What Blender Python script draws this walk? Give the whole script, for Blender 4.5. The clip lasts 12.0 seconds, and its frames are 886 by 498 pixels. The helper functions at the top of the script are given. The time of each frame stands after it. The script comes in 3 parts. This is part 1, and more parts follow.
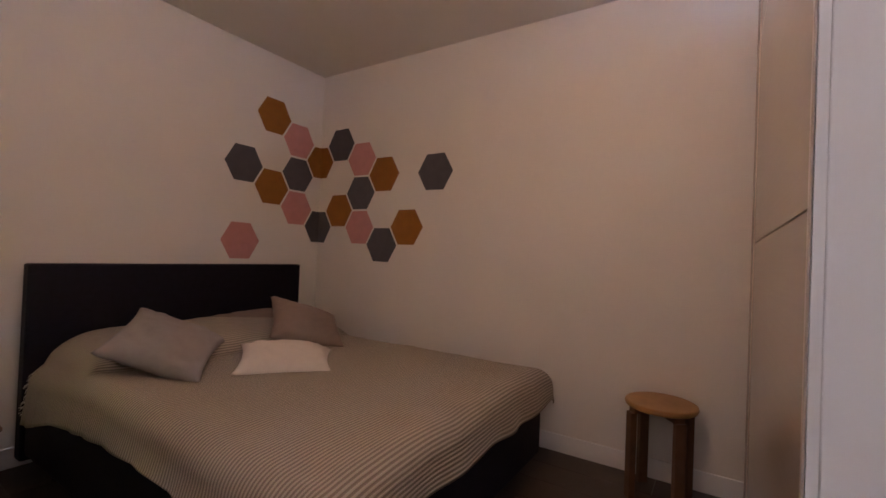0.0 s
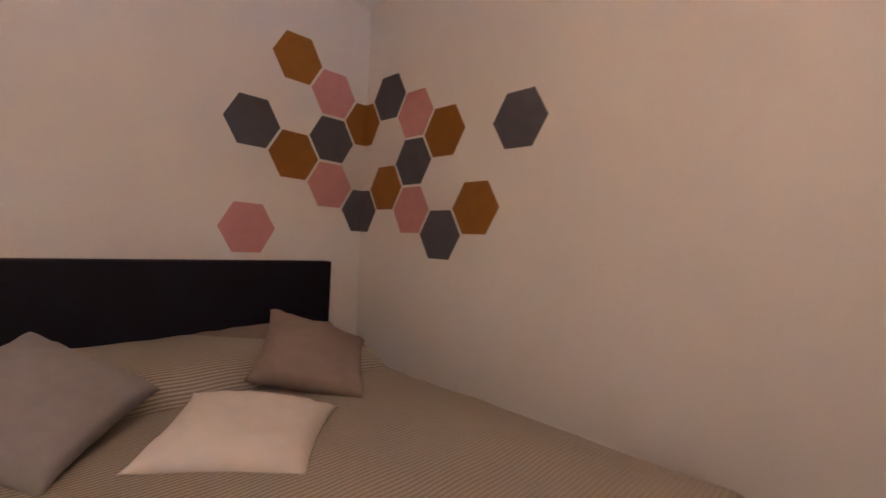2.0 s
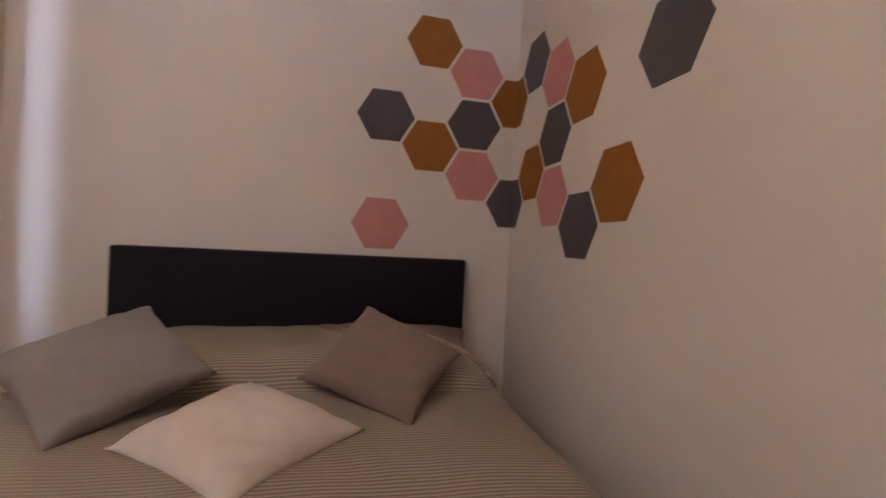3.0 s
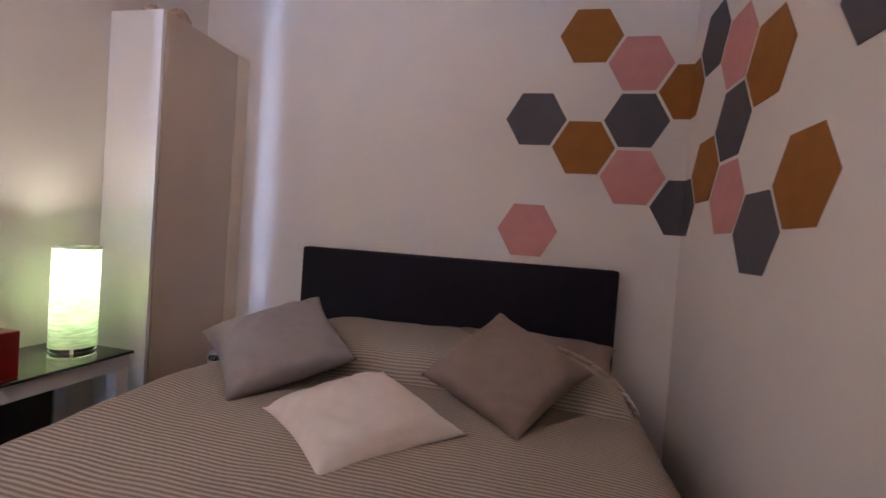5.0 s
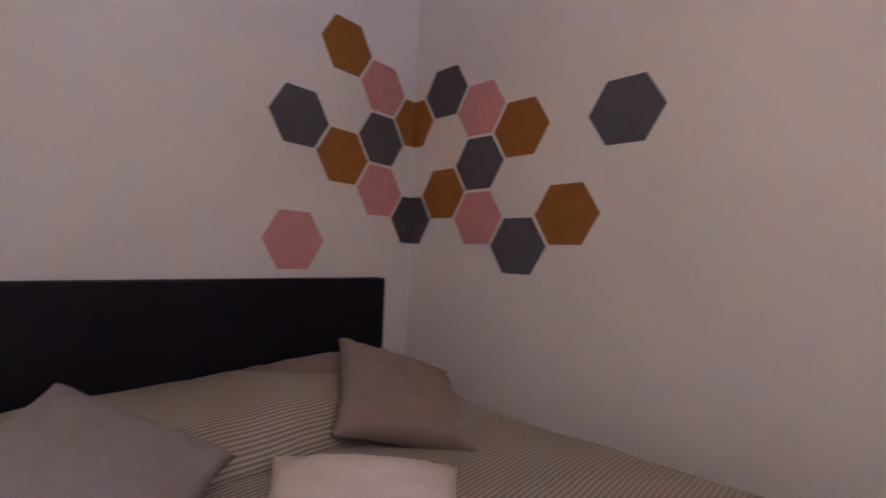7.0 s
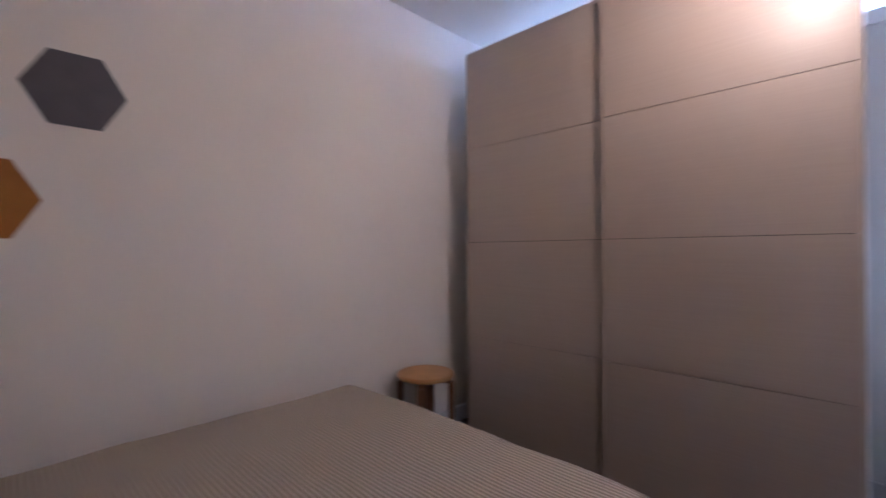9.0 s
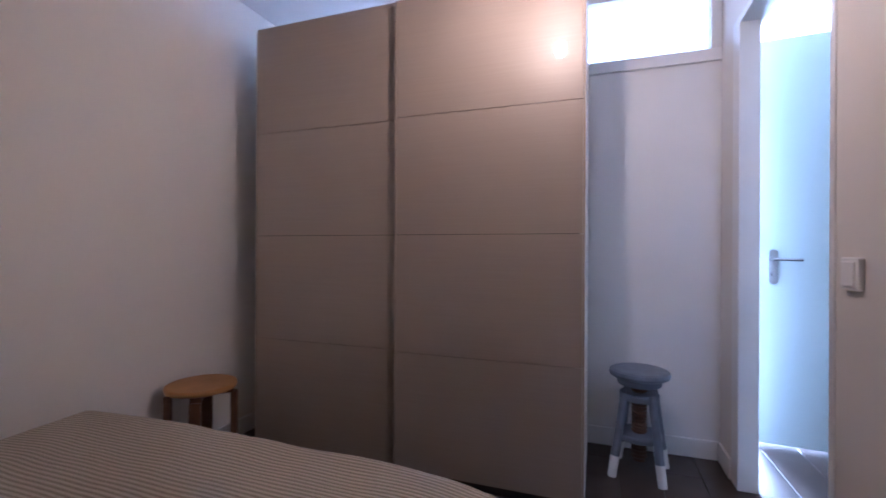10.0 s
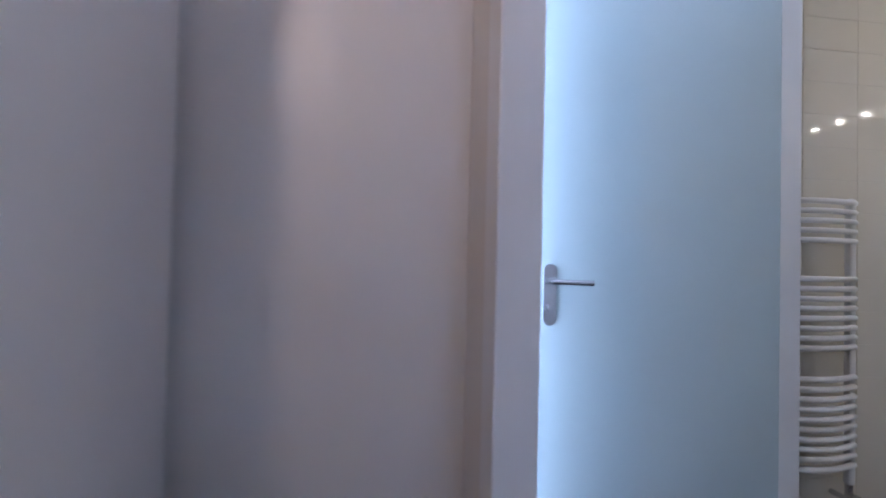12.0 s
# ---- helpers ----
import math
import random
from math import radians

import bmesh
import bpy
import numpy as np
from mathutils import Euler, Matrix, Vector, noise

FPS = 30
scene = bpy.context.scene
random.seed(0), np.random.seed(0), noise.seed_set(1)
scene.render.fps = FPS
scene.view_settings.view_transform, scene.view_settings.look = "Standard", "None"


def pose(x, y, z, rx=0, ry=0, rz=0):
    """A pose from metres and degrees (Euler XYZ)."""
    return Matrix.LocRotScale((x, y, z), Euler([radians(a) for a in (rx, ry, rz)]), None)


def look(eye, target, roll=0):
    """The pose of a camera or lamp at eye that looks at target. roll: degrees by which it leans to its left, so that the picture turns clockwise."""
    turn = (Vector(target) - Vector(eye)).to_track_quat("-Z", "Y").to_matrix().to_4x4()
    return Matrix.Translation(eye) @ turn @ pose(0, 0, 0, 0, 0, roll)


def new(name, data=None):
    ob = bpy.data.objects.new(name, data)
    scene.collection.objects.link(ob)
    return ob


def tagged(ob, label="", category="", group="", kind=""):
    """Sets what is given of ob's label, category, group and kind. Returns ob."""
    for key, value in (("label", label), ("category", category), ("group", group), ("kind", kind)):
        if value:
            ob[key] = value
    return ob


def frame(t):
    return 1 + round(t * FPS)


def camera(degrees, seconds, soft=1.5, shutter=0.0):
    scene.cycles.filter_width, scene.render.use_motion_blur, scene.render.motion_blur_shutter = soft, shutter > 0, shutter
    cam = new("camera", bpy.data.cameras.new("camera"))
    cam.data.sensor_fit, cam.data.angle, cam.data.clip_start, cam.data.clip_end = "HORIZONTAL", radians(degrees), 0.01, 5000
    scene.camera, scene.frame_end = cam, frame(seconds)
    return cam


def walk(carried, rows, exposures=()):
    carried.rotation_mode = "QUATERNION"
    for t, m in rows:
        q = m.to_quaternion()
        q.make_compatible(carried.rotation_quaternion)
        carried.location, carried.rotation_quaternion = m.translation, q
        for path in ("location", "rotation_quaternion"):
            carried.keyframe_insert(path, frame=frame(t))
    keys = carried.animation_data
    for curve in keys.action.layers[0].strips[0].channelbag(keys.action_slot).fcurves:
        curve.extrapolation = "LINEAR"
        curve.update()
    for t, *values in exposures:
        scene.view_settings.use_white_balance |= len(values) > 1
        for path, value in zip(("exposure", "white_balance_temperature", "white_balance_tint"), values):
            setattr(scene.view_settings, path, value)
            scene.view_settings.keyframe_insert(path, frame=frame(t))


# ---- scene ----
cam = camera(91.0, 12.0, 1.6, 0.4)
PATH = [
    (0, (2.509, 2.848, 1.106), (0.823, 1.772, 1.131), 2.3),
    (0.5, (2.508, 2.826, 1.102), (0.808, 1.772, 1.123), 2.5),
    (1, (2.34, 2.769, 1.088), (0.634, 1.725, 1.086), 2.8),
    (1.5, (1.977, 2.516, 1.124), (0.352, 1.351, 1.09), 2.6),
    (2, (1.602, 2.275, 1.109), (0.164, 0.885, 1.089), 2.8),
    (2.5, (1.154, 2.169, 1.084), (0.153, 0.438, 1.063), 2.8),
    (3, (0.866, 2.218, 1.067), (0.426, 0.267, 1.038), 3.0),
    (3.5, (0.559, 2.235, 1.076), (0.7, 0.24, 1.019), 3.0),
    (3.6, (0.517, 2.232, 1.064), (0.744, 0.245, 1.015), 3.0),
    (5.3, (0.745, 2.168, 1.085), (1.165, 0.213, 1.037), 4.1),
    (5.5, (0.886, 2.138, 1.095), (1.132, 0.153, 1.069), 4.0),
    (6, (1.271, 1.989, 1.072), (0.949, 0.015, 1.089), 3.8),
    (6.5, (1.512, 1.871, 1.079), (0.572, 0.106, 1.118), 2.9),
    (8.5, (1.913, 1.191, 1.131), (0.051, 1.92, 1.16), 0.4),
    (9, (1.959, 0.982, 1.119), (0.551, 2.402, 1.128), -0.3),
    (9.5, (1.961, 0.988, 1.103), (1.045, 2.766, 1.105), 0.1),
    (10, (1.981, 1.03, 1.101), (1.317, 2.917, 1.102), 0.3),
    (10.5, (2.05, 1.243, 1.093), (1.595, 3.19, 1.074), 0.5),
    (11, (2.146, 1.694, 1.118), (1.936, 3.683, 1.097), 0.7),
    (11.5, (2.216, 2.199, 1.113), (2.251, 4.198, 1.122), 1.0),
    (12, (2.41, 2.61, 1.12), (2.65, 4.595, 1.162), 1.4),
]
walk(cam, [(t, look(eye, target, roll)) for t, eye, target, roll in PATH],
     [(0, -0.09, 6200, 21), (0.8, 0.11, 6200, 23), (1.6, 0.40, 6100, 20), (2.5, 0.47, 5800, 14), (3.6, 0.45, 5350, 12.5), (5.3, 0.45, 4980, 16.5),
      (6.6, 0.32, 4980, 18), (8.4, 0.38, 4640, 15), (9.2, 0.22, 4640, 13), (10.0, -0.03, 4640, 15), (11.0, -0.2, 4800, 15), (12.0, -0.53, 4930, 13)])

# ---------------------------------------------------------------- light
world = bpy.data.worlds.new("sky")
world.use_nodes = True
scene.world = world
wn = world.node_tree
sky = wn.nodes.new("ShaderNodeTexSky")
sky.sky_type = "NISHITA"
sky.sun_disc = False
sky.sun_elevation = radians(38)
sky.sun_rotation = radians(150)
wn.links.new(sky.outputs[0], wn.nodes["Background"].inputs[0])
wn.nodes["Background"].inputs[1].default_value = 0.12


def lamp(name, kind, energy, colour, m, size=0.1, size_y=None):
    data = bpy.data.lights.new(name, kind)
    data.energy, data.color = energy, colour
    if kind == "AREA":
        data.shape, data.size, data.size_y = "RECTANGLE", size, size_y
    elif kind == "SUN":
        data.angle = size
    else:
        data.shadow_soft_size = size
    ob = new(name, data)
    ob.matrix_world = m
    return ob


lamp("sun", "SUN", 3.0, (1.0, 0.94, 0.86), look((0, 0, 20), (3, 12, 0)), radians(0.5))
# daylight of the living room's glass front
lamp("window_daylight", "AREA", 2150, (0.77, 0.84, 1.0), pose(2.62, 7.22, 1.36, 90, 0, 180), 1.55, 2.3)


# ---------------------------------------------------------------- materials


def material(name, colour, rough=0.6, metal=0.0, spec=0.5, noise_scale=0.0, vary=0.08, bump=0.0, bump_scale=60.0, coat=0.0, coords="Object"):
    m = bpy.data.materials.new(name)
    m.use_nodes = True
    n, l = m.node_tree.nodes, m.node_tree.links
    b = n["Principled BSDF"]
    b.inputs["Base Color"].default_value = (*colour, 1)
    b.inputs["Roughness"].default_value = rough
    b.inputs["Metallic"].default_value = metal
    b.inputs["Specular IOR Level"].default_value = spec
    b.inputs["Coat Weight"].default_value = coat
    b.inputs["Coat Roughness"].default_value = 0.08
    tc = n.new("ShaderNodeTexCoord")
    if noise_scale:
        t = n.new("ShaderNodeTexNoise")
        t.inputs["Scale"].default_value = noise_scale
        t.inputs["Detail"].default_value = 5
        l.new(tc.outputs[coords], t.inputs["Vector"])
        r = n.new("ShaderNodeValToRGB")
        r.color_ramp.elements[0].position, r.color_ramp.elements[1].position = 0.3, 0.7
        r.color_ramp.elements[0].color = (*[c * (1 - vary) for c in colour], 1)
        r.color_ramp.elements[1].color = (*[min(1, c * (1 + vary)) for c in colour], 1)
        l.new(t.outputs["Fac"], r.inputs["Fac"])
        l.new(r.outputs["Color"], b.inputs["Base Color"])
    if bump:
        t2 = n.new("ShaderNodeTexNoise")
        t2.inputs["Scale"].default_value = bump_scale
        t2.inputs["Detail"].default_value = 4
        l.new(tc.outputs[coords], t2.inputs["Vector"])
        bp = n.new("ShaderNodeBump")
        bp.inputs["Strength"].default_value = bump
        bp.inputs["Distance"].default_value = 0.004
        l.new(t2.outputs["Fac"], bp.inputs["Height"])
        l.new(bp.outputs["Normal"], b.inputs["Normal"])
    return m


M_WALL = material("wall_paint", (0.74, 0.71, 0.67), 0.75, noise_scale=2.0, vary=0.025, bump=0.12, bump_scale=180)
M_CEIL = material("ceiling_paint", (0.76, 0.74, 0.71), 0.85, noise_scale=1.5, vary=0.02, bump=0.12, bump_scale=120)
M_TRIM = material("white_trim", (0.78, 0.78, 0.78), 0.38, noise_scale=4, vary=0.02)
M_FLOORGAP = material("floor_gap", (0.02, 0.015, 0.012), 0.8)
M_WARD = material("wardrobe_foil", (0.350, 0.292, 0.250), 0.46, spec=0.85, noise_scale=1.5, vary=0.03, coat=0.7)
n, l = M_WARD.node_tree.nodes, M_WARD.node_tree.links
tc, mp, tex, bp, mixer = n.new("ShaderNodeTexCoord"), n.new("ShaderNodeMapping"), n.new("ShaderNodeTexNoise"), n.new("ShaderNodeBump"), n.new("ShaderNodeMix")
mp.inputs["Scale"].default_value = (2.5, 2.5, 150)
tex.inputs["Scale"].default_value, tex.inputs["Detail"].default_value = 1.4, 6
l.new(tc.outputs["Object"], mp.inputs["Vector"])
l.new(mp.outputs["Vector"], tex.inputs["Vector"])
l.new(tex.outputs["Fac"], bp.inputs["Height"])
bp.inputs["Strength"].default_value, bp.inputs["Distance"].default_value = 0.03, 0.001
l.new(bp.outputs["Normal"], n["Principled BSDF"].inputs["Normal"])
n["Principled BSDF"].inputs["Coat Roughness"].default_value = 0.03
n["Principled BSDF"].inputs["Coat IOR"].default_value = 1.75
mixer.data_type, mixer.blend_type = "RGBA", "OVERLAY"
mixer.inputs[0].default_value = 0.09
l.new(n["Principled BSDF"].inputs["Base Color"].links[0].from_socket, mixer.inputs[6])
l.new(tex.outputs["Fac"], mixer.inputs[7])
l.new(mixer.outputs[2], n["Principled BSDF"].inputs["Base Color"])
M_WARDSIDE = material("wardrobe_side", (0.72, 0.71, 0.70), 0.4, noise_scale=3, vary=0.02)
M_BLACK = material("headboard_black", (0.006, 0.005, 0.013), 0.6, spec=0.2, noise_scale=30, vary=0.2, bump=0.2, bump_scale=300)
M_DARK = material("dark_metal", (0.02, 0.02, 0.02), 0.4)
M_GREY = material("grey_linen", (0.272, 0.248, 0.246), 0.9, noise_scale=25, vary=0.05, bump=0.35, bump_scale=700)
M_TAUPE = material("taupe_linen", (0.24, 0.185, 0.155), 0.9, noise_scale=25, vary=0.05, bump=0.35, bump_scale=700)
M_WHITE = material("cream_linen", (0.68, 0.62, 0.56), 0.9, noise_scale=25, vary=0.03, bump=0.35, bump_scale=700)
M_ROPE = material("rope", (0.42, 0.34, 0.27), 0.9, noise_scale=60, vary=0.2)
M_HGREY = material("hexagon_grey", (0.084, 0.083, 0.100), 0.7, noise_scale=14, vary=0.08, bump=0.1, bump_scale=180)
M_HPINK = material("hexagon_pink", (0.57, 0.265, 0.25), 0.7, noise_scale=14, vary=0.06, bump=0.1, bump_scale=180)
M_HOCHRE = material("hexagon_ochre", (0.29, 0.115, 0.009), 0.7, noise_scale=14, vary=0.08, bump=0.1, bump_scale=180)
M_BIRCH = material("birch", (0.34, 0.178, 0.062), 0.45, noise_scale=12, vary=0.15)
M_LEGWOOD = material("brown_birch", (0.12, 0.060, 0.033), 0.5, noise_scale=12, vary=0.2)
M_PALEWOOD = material("pale_wood", (0.30, 0.195, 0.12), 0.5, noise_scale=10, vary=0.12)
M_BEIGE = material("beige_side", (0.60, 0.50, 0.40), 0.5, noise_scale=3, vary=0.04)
M_CREAM = material("cream_paint", (0.74, 0.64, 0.50), 0.5, noise_scale=4, vary=0.03)
M_STRIP = material("door_edge", (0.36, 0.30, 0.255), 0.45, noise_scale=3, vary=0.03)
M_BLUE = material("grey_blue_paint", (0.13, 0.15, 0.20), 0.5, noise_scale=20, vary=0.12)
M_GUN = material("dark_steel", (0.12, 0.12, 0.12), 0.35, metal=1.0)
M_CHROME = material("steel", (0.6, 0.6, 0.62), 0.25, metal=1.0)
M_BRASS = material("brass", (0.62, 0.40, 0.16), 0.22, metal=1.0)
M_RED = material("red_lacquer", (0.25, 0.012, 0.008), 0.35, noise_scale=8, vary=0.1)
M_TILE = material("bathroom_tile", (0.74, 0.71, 0.63), 0.07, spec=0.09, noise_scale=3, vary=0.02)
M_GROUT = material("grout", (0.71, 0.69, 0.63), 0.6, noise_scale=20, vary=0.05)
M_GLASSBLACK = material("black_glass", (0.01, 0.012, 0.012), 0.05)
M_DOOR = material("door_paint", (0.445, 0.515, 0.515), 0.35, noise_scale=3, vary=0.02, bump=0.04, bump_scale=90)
M_SILVER = material("silver_plastic", (0.42, 0.43, 0.50), 0.3, metal=0.6, noise_scale=20, vary=0.05)
M_DIGIT = material("display_digit", (0.12, 0.14, 0.14), 0.5)
M_UNDERDARK = material("under_table_dark", (0.04, 0.028, 0.022), 0.45, noise_scale=9, vary=0.3)


def glow(name, colour, strength):
    m = bpy.data.materials.new(name)
    m.use_nodes = True
    b = m.node_tree.nodes["Principled BSDF"]
    b.inputs["Base Color"].default_value = (*colour, 1)
    b.inputs["Emission Color"].default_value = (*colour, 1)
    b.inputs["Emission Strength"].default_value = strength
    return m


M_BULB = glow("bulb", (1.0, 0.645, 0.415), 515)
M_SPOT = glow("spot", (1.0, 0.78, 0.52), 780)
M_BULB_SMALL = glow("small_bulb", (1.0, 0.76, 0.45), 340)
M_SHADEFILL = glow("shade_fill_glow", (1.0, 0.76, 0.45), 70)


def paper_material():
    """Thin green paper that lets the bulb's light through."""
    m = bpy.data.materials.new("green_paper")
    m.use_nodes = True
    n, l = m.node_tree.nodes, m.node_tree.links
    out = n["Material Output"]
    dif, tra, mix = n.new("ShaderNodeBsdfDiffuse"), n.new("ShaderNodeBsdfTranslucent"), n.new("ShaderNodeMixShader")
    tex, ramp = n.new("ShaderNodeTexNoise"), n.new("ShaderNodeValToRGB")
    tc, mp = n.new("ShaderNodeTexCoord"), n.new("ShaderNodeMapping")
    mp.inputs["Scale"].default_value = (9, 9, 60)
    l.new(tc.outputs["Object"], mp.inputs["Vector"])
    l.new(mp.outputs["Vector"], tex.inputs["Vector"])
    tex.inputs["Scale"].default_value = 1.6
    ramp.color_ramp.elements[0].position, ramp.color_ramp.elements[1].position = 0.35, 0.68
    ramp.color_ramp.elements[0].color = (0.46, 0.66, 0.38, 1)
    ramp.color_ramp.elements[1].color = (0.82, 0.93, 0.70, 1)
    l.new(tex.outputs["Fac"], ramp.inputs["Fac"])
    l.new(ramp.outputs["Color"], tra.inputs["Color"])
    l.new(ramp.outputs["Color"], dif.inputs["Color"])
    mix.inputs[0].default_value = 0.12
    l.new(dif.outputs[0], mix.inputs[1])
    l.new(tra.outputs[0], mix.inputs[2])
    l.new(mix.outputs[0], out.inputs["Surface"])
    return m


M_SHADE = paper_material()

# ---------------------------------------------------------------- mesh helpers


def mesh_of(name, bm, mat, smooth=False):
    me = bpy.data.meshes.new(name)
    bmesh.ops.recalc_face_normals(bm, faces=bm.faces)
    bm.to_mesh(me)
    bm.free()
    me.materials.append(mat)
    if smooth:
        for p in me.polygons:
            p.use_smooth = True
    return me


def thing(name, label, category, at=None, group="", kind=""):
    """An Empty at the thing's base."""
    ob = new(name)
    ob.empty_display_size = 0.05
    if at is not None:
        ob.matrix_world = at
    return tagged(ob, label, category, group, kind)


def part(name, bm, mat, parent=None, label="", smooth=False):
    ob = new(name, mesh_of(name, bm, mat, smooth))
    if parent is not None:
        ob.parent = parent
    return tagged(ob, label)


def solid(name, bm, mat, label, category, kind="", smooth=False):
    return tagged(new(name, mesh_of(name, bm, mat, smooth)), label, category, kind=kind)


def box(x0, x1, y0, y1, z0, z1, bevel=0.0, bm=None, segments=2):
    own = bmesh.new()
    bmesh.ops.create_cube(own, size=1)
    for v in own.verts:
        v.co = Vector(((x0 + x1) / 2 + v.co.x * (x1 - x0), (y0 + y1) / 2 + v.co.y * (y1 - y0), (z0 + z1) / 2 + v.co.z * (z1 - z0)))
    if bevel:
        bmesh.ops.bevel(own, geom=own.edges[:], offset=bevel, segments=segments, affect="EDGES", profile=0.5)
    return join(bm, own) if bm else own


def join(bm, other):
    me = bpy.data.meshes.new("tmp")
    other.to_mesh(me)
    other.free()
    bm.from_mesh(me)
    bpy.data.meshes.remove(me)
    return bm


def rod(a, b, r0, r1=None, n=16, bm=None, bevel=0.0):
    a, b = Vector(a), Vector(b)
    own = bmesh.new()
    bmesh.ops.create_cone(own, cap_ends=True, segments=n, radius1=r0, radius2=r0 if r1 is None else r1, depth=(b - a).length)
    if bevel:
        rim = [e for e in own.edges if abs(e.verts[0].co.z - e.verts[1].co.z) < 1e-6]
        bmesh.ops.bevel(own, geom=rim, offset=bevel, segments=3, affect="EDGES", profile=0.5)
    turn = (b - a).to_track_quat("Z", "Y").to_matrix().to_4x4()
    bmesh.ops.transform(own, matrix=Matrix.Translation((a + b) / 2) @ turn, verts=own.verts)
    return join(bm, own) if bm else own


def lathe(profile, n=40, bm=None, at=(0, 0, 0)):
    """Turns (radius, height) pairs about the upright axis."""
    own = bmesh.new()
    rings = []
    for r, z in profile:
        rings.append([own.verts.new((at[0] + r * math.cos(2 * math.pi * i / n), at[1] + r * math.sin(2 * math.pi * i / n), at[2] + z)) for i in range(n)])
    for lo, hi in zip(rings, rings[1:]):
        for i in range(n):
            own.faces.new((lo[i], lo[(i + 1) % n], hi[(i + 1) % n], hi[i]))
    own.faces.new(list(reversed(rings[0])))
    own.faces.new(rings[-1])
    return join(bm, own) if bm else own


def tube(points, r, n=10, bm=None):
    """A round tube swept along points."""
    own = bmesh.new()
    pts = [Vector(p) for p in points]
    rings = []
    for k, p in enumerate(pts):
        d = (pts[min(k + 1, len(pts) - 1)] - pts[max(k - 1, 0)]).normalized()
        side = d.cross(Vector((0, 0, 1)))
        side = side.normalized() if side.length > 1e-4 else Vector((1, 0, 0))
        up = side.cross(d)
        rings.append([own.verts.new(p + r * (side * math.cos(2 * math.pi * i / n) + up * math.sin(2 * math.pi * i / n))) for i in range(n)])
    for lo, hi in zip(rings, rings[1:]):
        for i in range(n):
            own.faces.new((lo[i], lo[(i + 1) % n], hi[(i + 1) % n], hi[i]))
    own.faces.new(rings[0])
    own.faces.new(rings[-1])
    return join(bm, own) if bm else own


# ---------------------------------------------------------------- the plan, in metres
WX, EX = 0.0, 2.60          # bedroom's west and east walls
SY, NY = 0.0, 3.67          # its south and north walls
CEIL = 2.55
DOOR_S, DOOR_N, DOOR_TOP = 2.54, 3.43, 2.15   # doorway to the hall
HALL_E = 3.69               # hall's east wall
BATH_N, BATH_E, BATH_S = 4.15, 5.2, 2.4
LIV_N, LIV_E = 7.3, 7.5    # living room's glass front and east wall
T = 0.10

# ---------------------------------------------------------------- structure
bm = box(-T, EX + 6, -T, SY, -0.2, 2.8)
solid("wall_south", bm, M_WALL, "off-white painted bedroom wall behind the bed", "wall", "structure")
bm = box(-T, WX, SY, LIV_N + 0.1, -0.2, 2.8)
solid("wall_west", bm, M_WALL, "off-white painted bedroom wall with hexagons", "wall", "structure")
bm = box(WX, EX + T, NY, NY + T, 0, 2.10)
box(WX, 0.1, NY, NY + T, 2.10, CEIL, bm=bm)
box(0.1, 2.548, NY, NY + T, 2.515, CEIL, bm=bm)
box(2.548, EX + T, NY, NY + T, 2.10, CEIL, bm=bm)
solid("wall_north", bm, M_TRIM, "white panelled partition wall under a transom window", "wall", "structure")
bm = box(EX, EX + T, SY, DOOR_S - 0.03, 0, CEIL)
box(EX, EX + T, DOOR_S - 0.03, DOOR_N + 0.03, DOOR_TOP + 0.03, CEIL, bm=bm)
box(EX, EX + T, DOOR_N + 0.03, NY, 0, CEIL, bm=bm)
solid("wall_east", bm, M_WALL, "off-white painted bedroom wall beside the doorway", "wall", "structure")
bm = box(HALL_E, HALL_E + 0.08, SY, 3.03, 0, CEIL)
box(HALL_E, HALL_E + 0.08, 3.03, 3.965, 2.30, CEIL, bm=bm)
box(HALL_E, HALL_E + 0.08, 3.965, BATH_N + T, 0, CEIL, bm=bm)
solid("wall_hall_east", bm, M_WALL, "off-white painted hall wall with bathroom doorway", "wall", "structure")
bm = box(HALL_E + 0.08, LIV_E, BATH_N, BATH_N + T, 0, CEIL)
solid("wall_bathroom_north", bm, M_GROUT, "wall between bathroom and living room", "wall", "structure")
bm = box(BATH_E, BATH_E + T, BATH_S - T, BATH_N, 0, CEIL)
box(HALL_E + 0.08, BATH_E, BATH_S - T, BATH_S, 0, CEIL, bm=bm)
solid("wall_bathroom_inner", bm, M_TILE, "pale tiled bathroom walls", "wall", "structure")
bm = box(LIV_E, LIV_E + T, BATH_N, LIV_N + T, -0.2, 2.8)
solid("wall_living_east", bm, M_WALL, "off-white painted living room wall", "wall", "structure")
bm = box(-T, LIV_E + T, SY - T, LIV_N + T, -0.2, -0.012)
solid("floor", bm, M_FLOORGAP, "dark brown wooden plank floor", "floor", "structure")
bm = box(-T, LIV_E + T, SY - T, LIV_N + T, CEIL, 2.8)
solid("ceiling", bm, M_CEIL, "white painted ceiling", "ceiling", "structure")

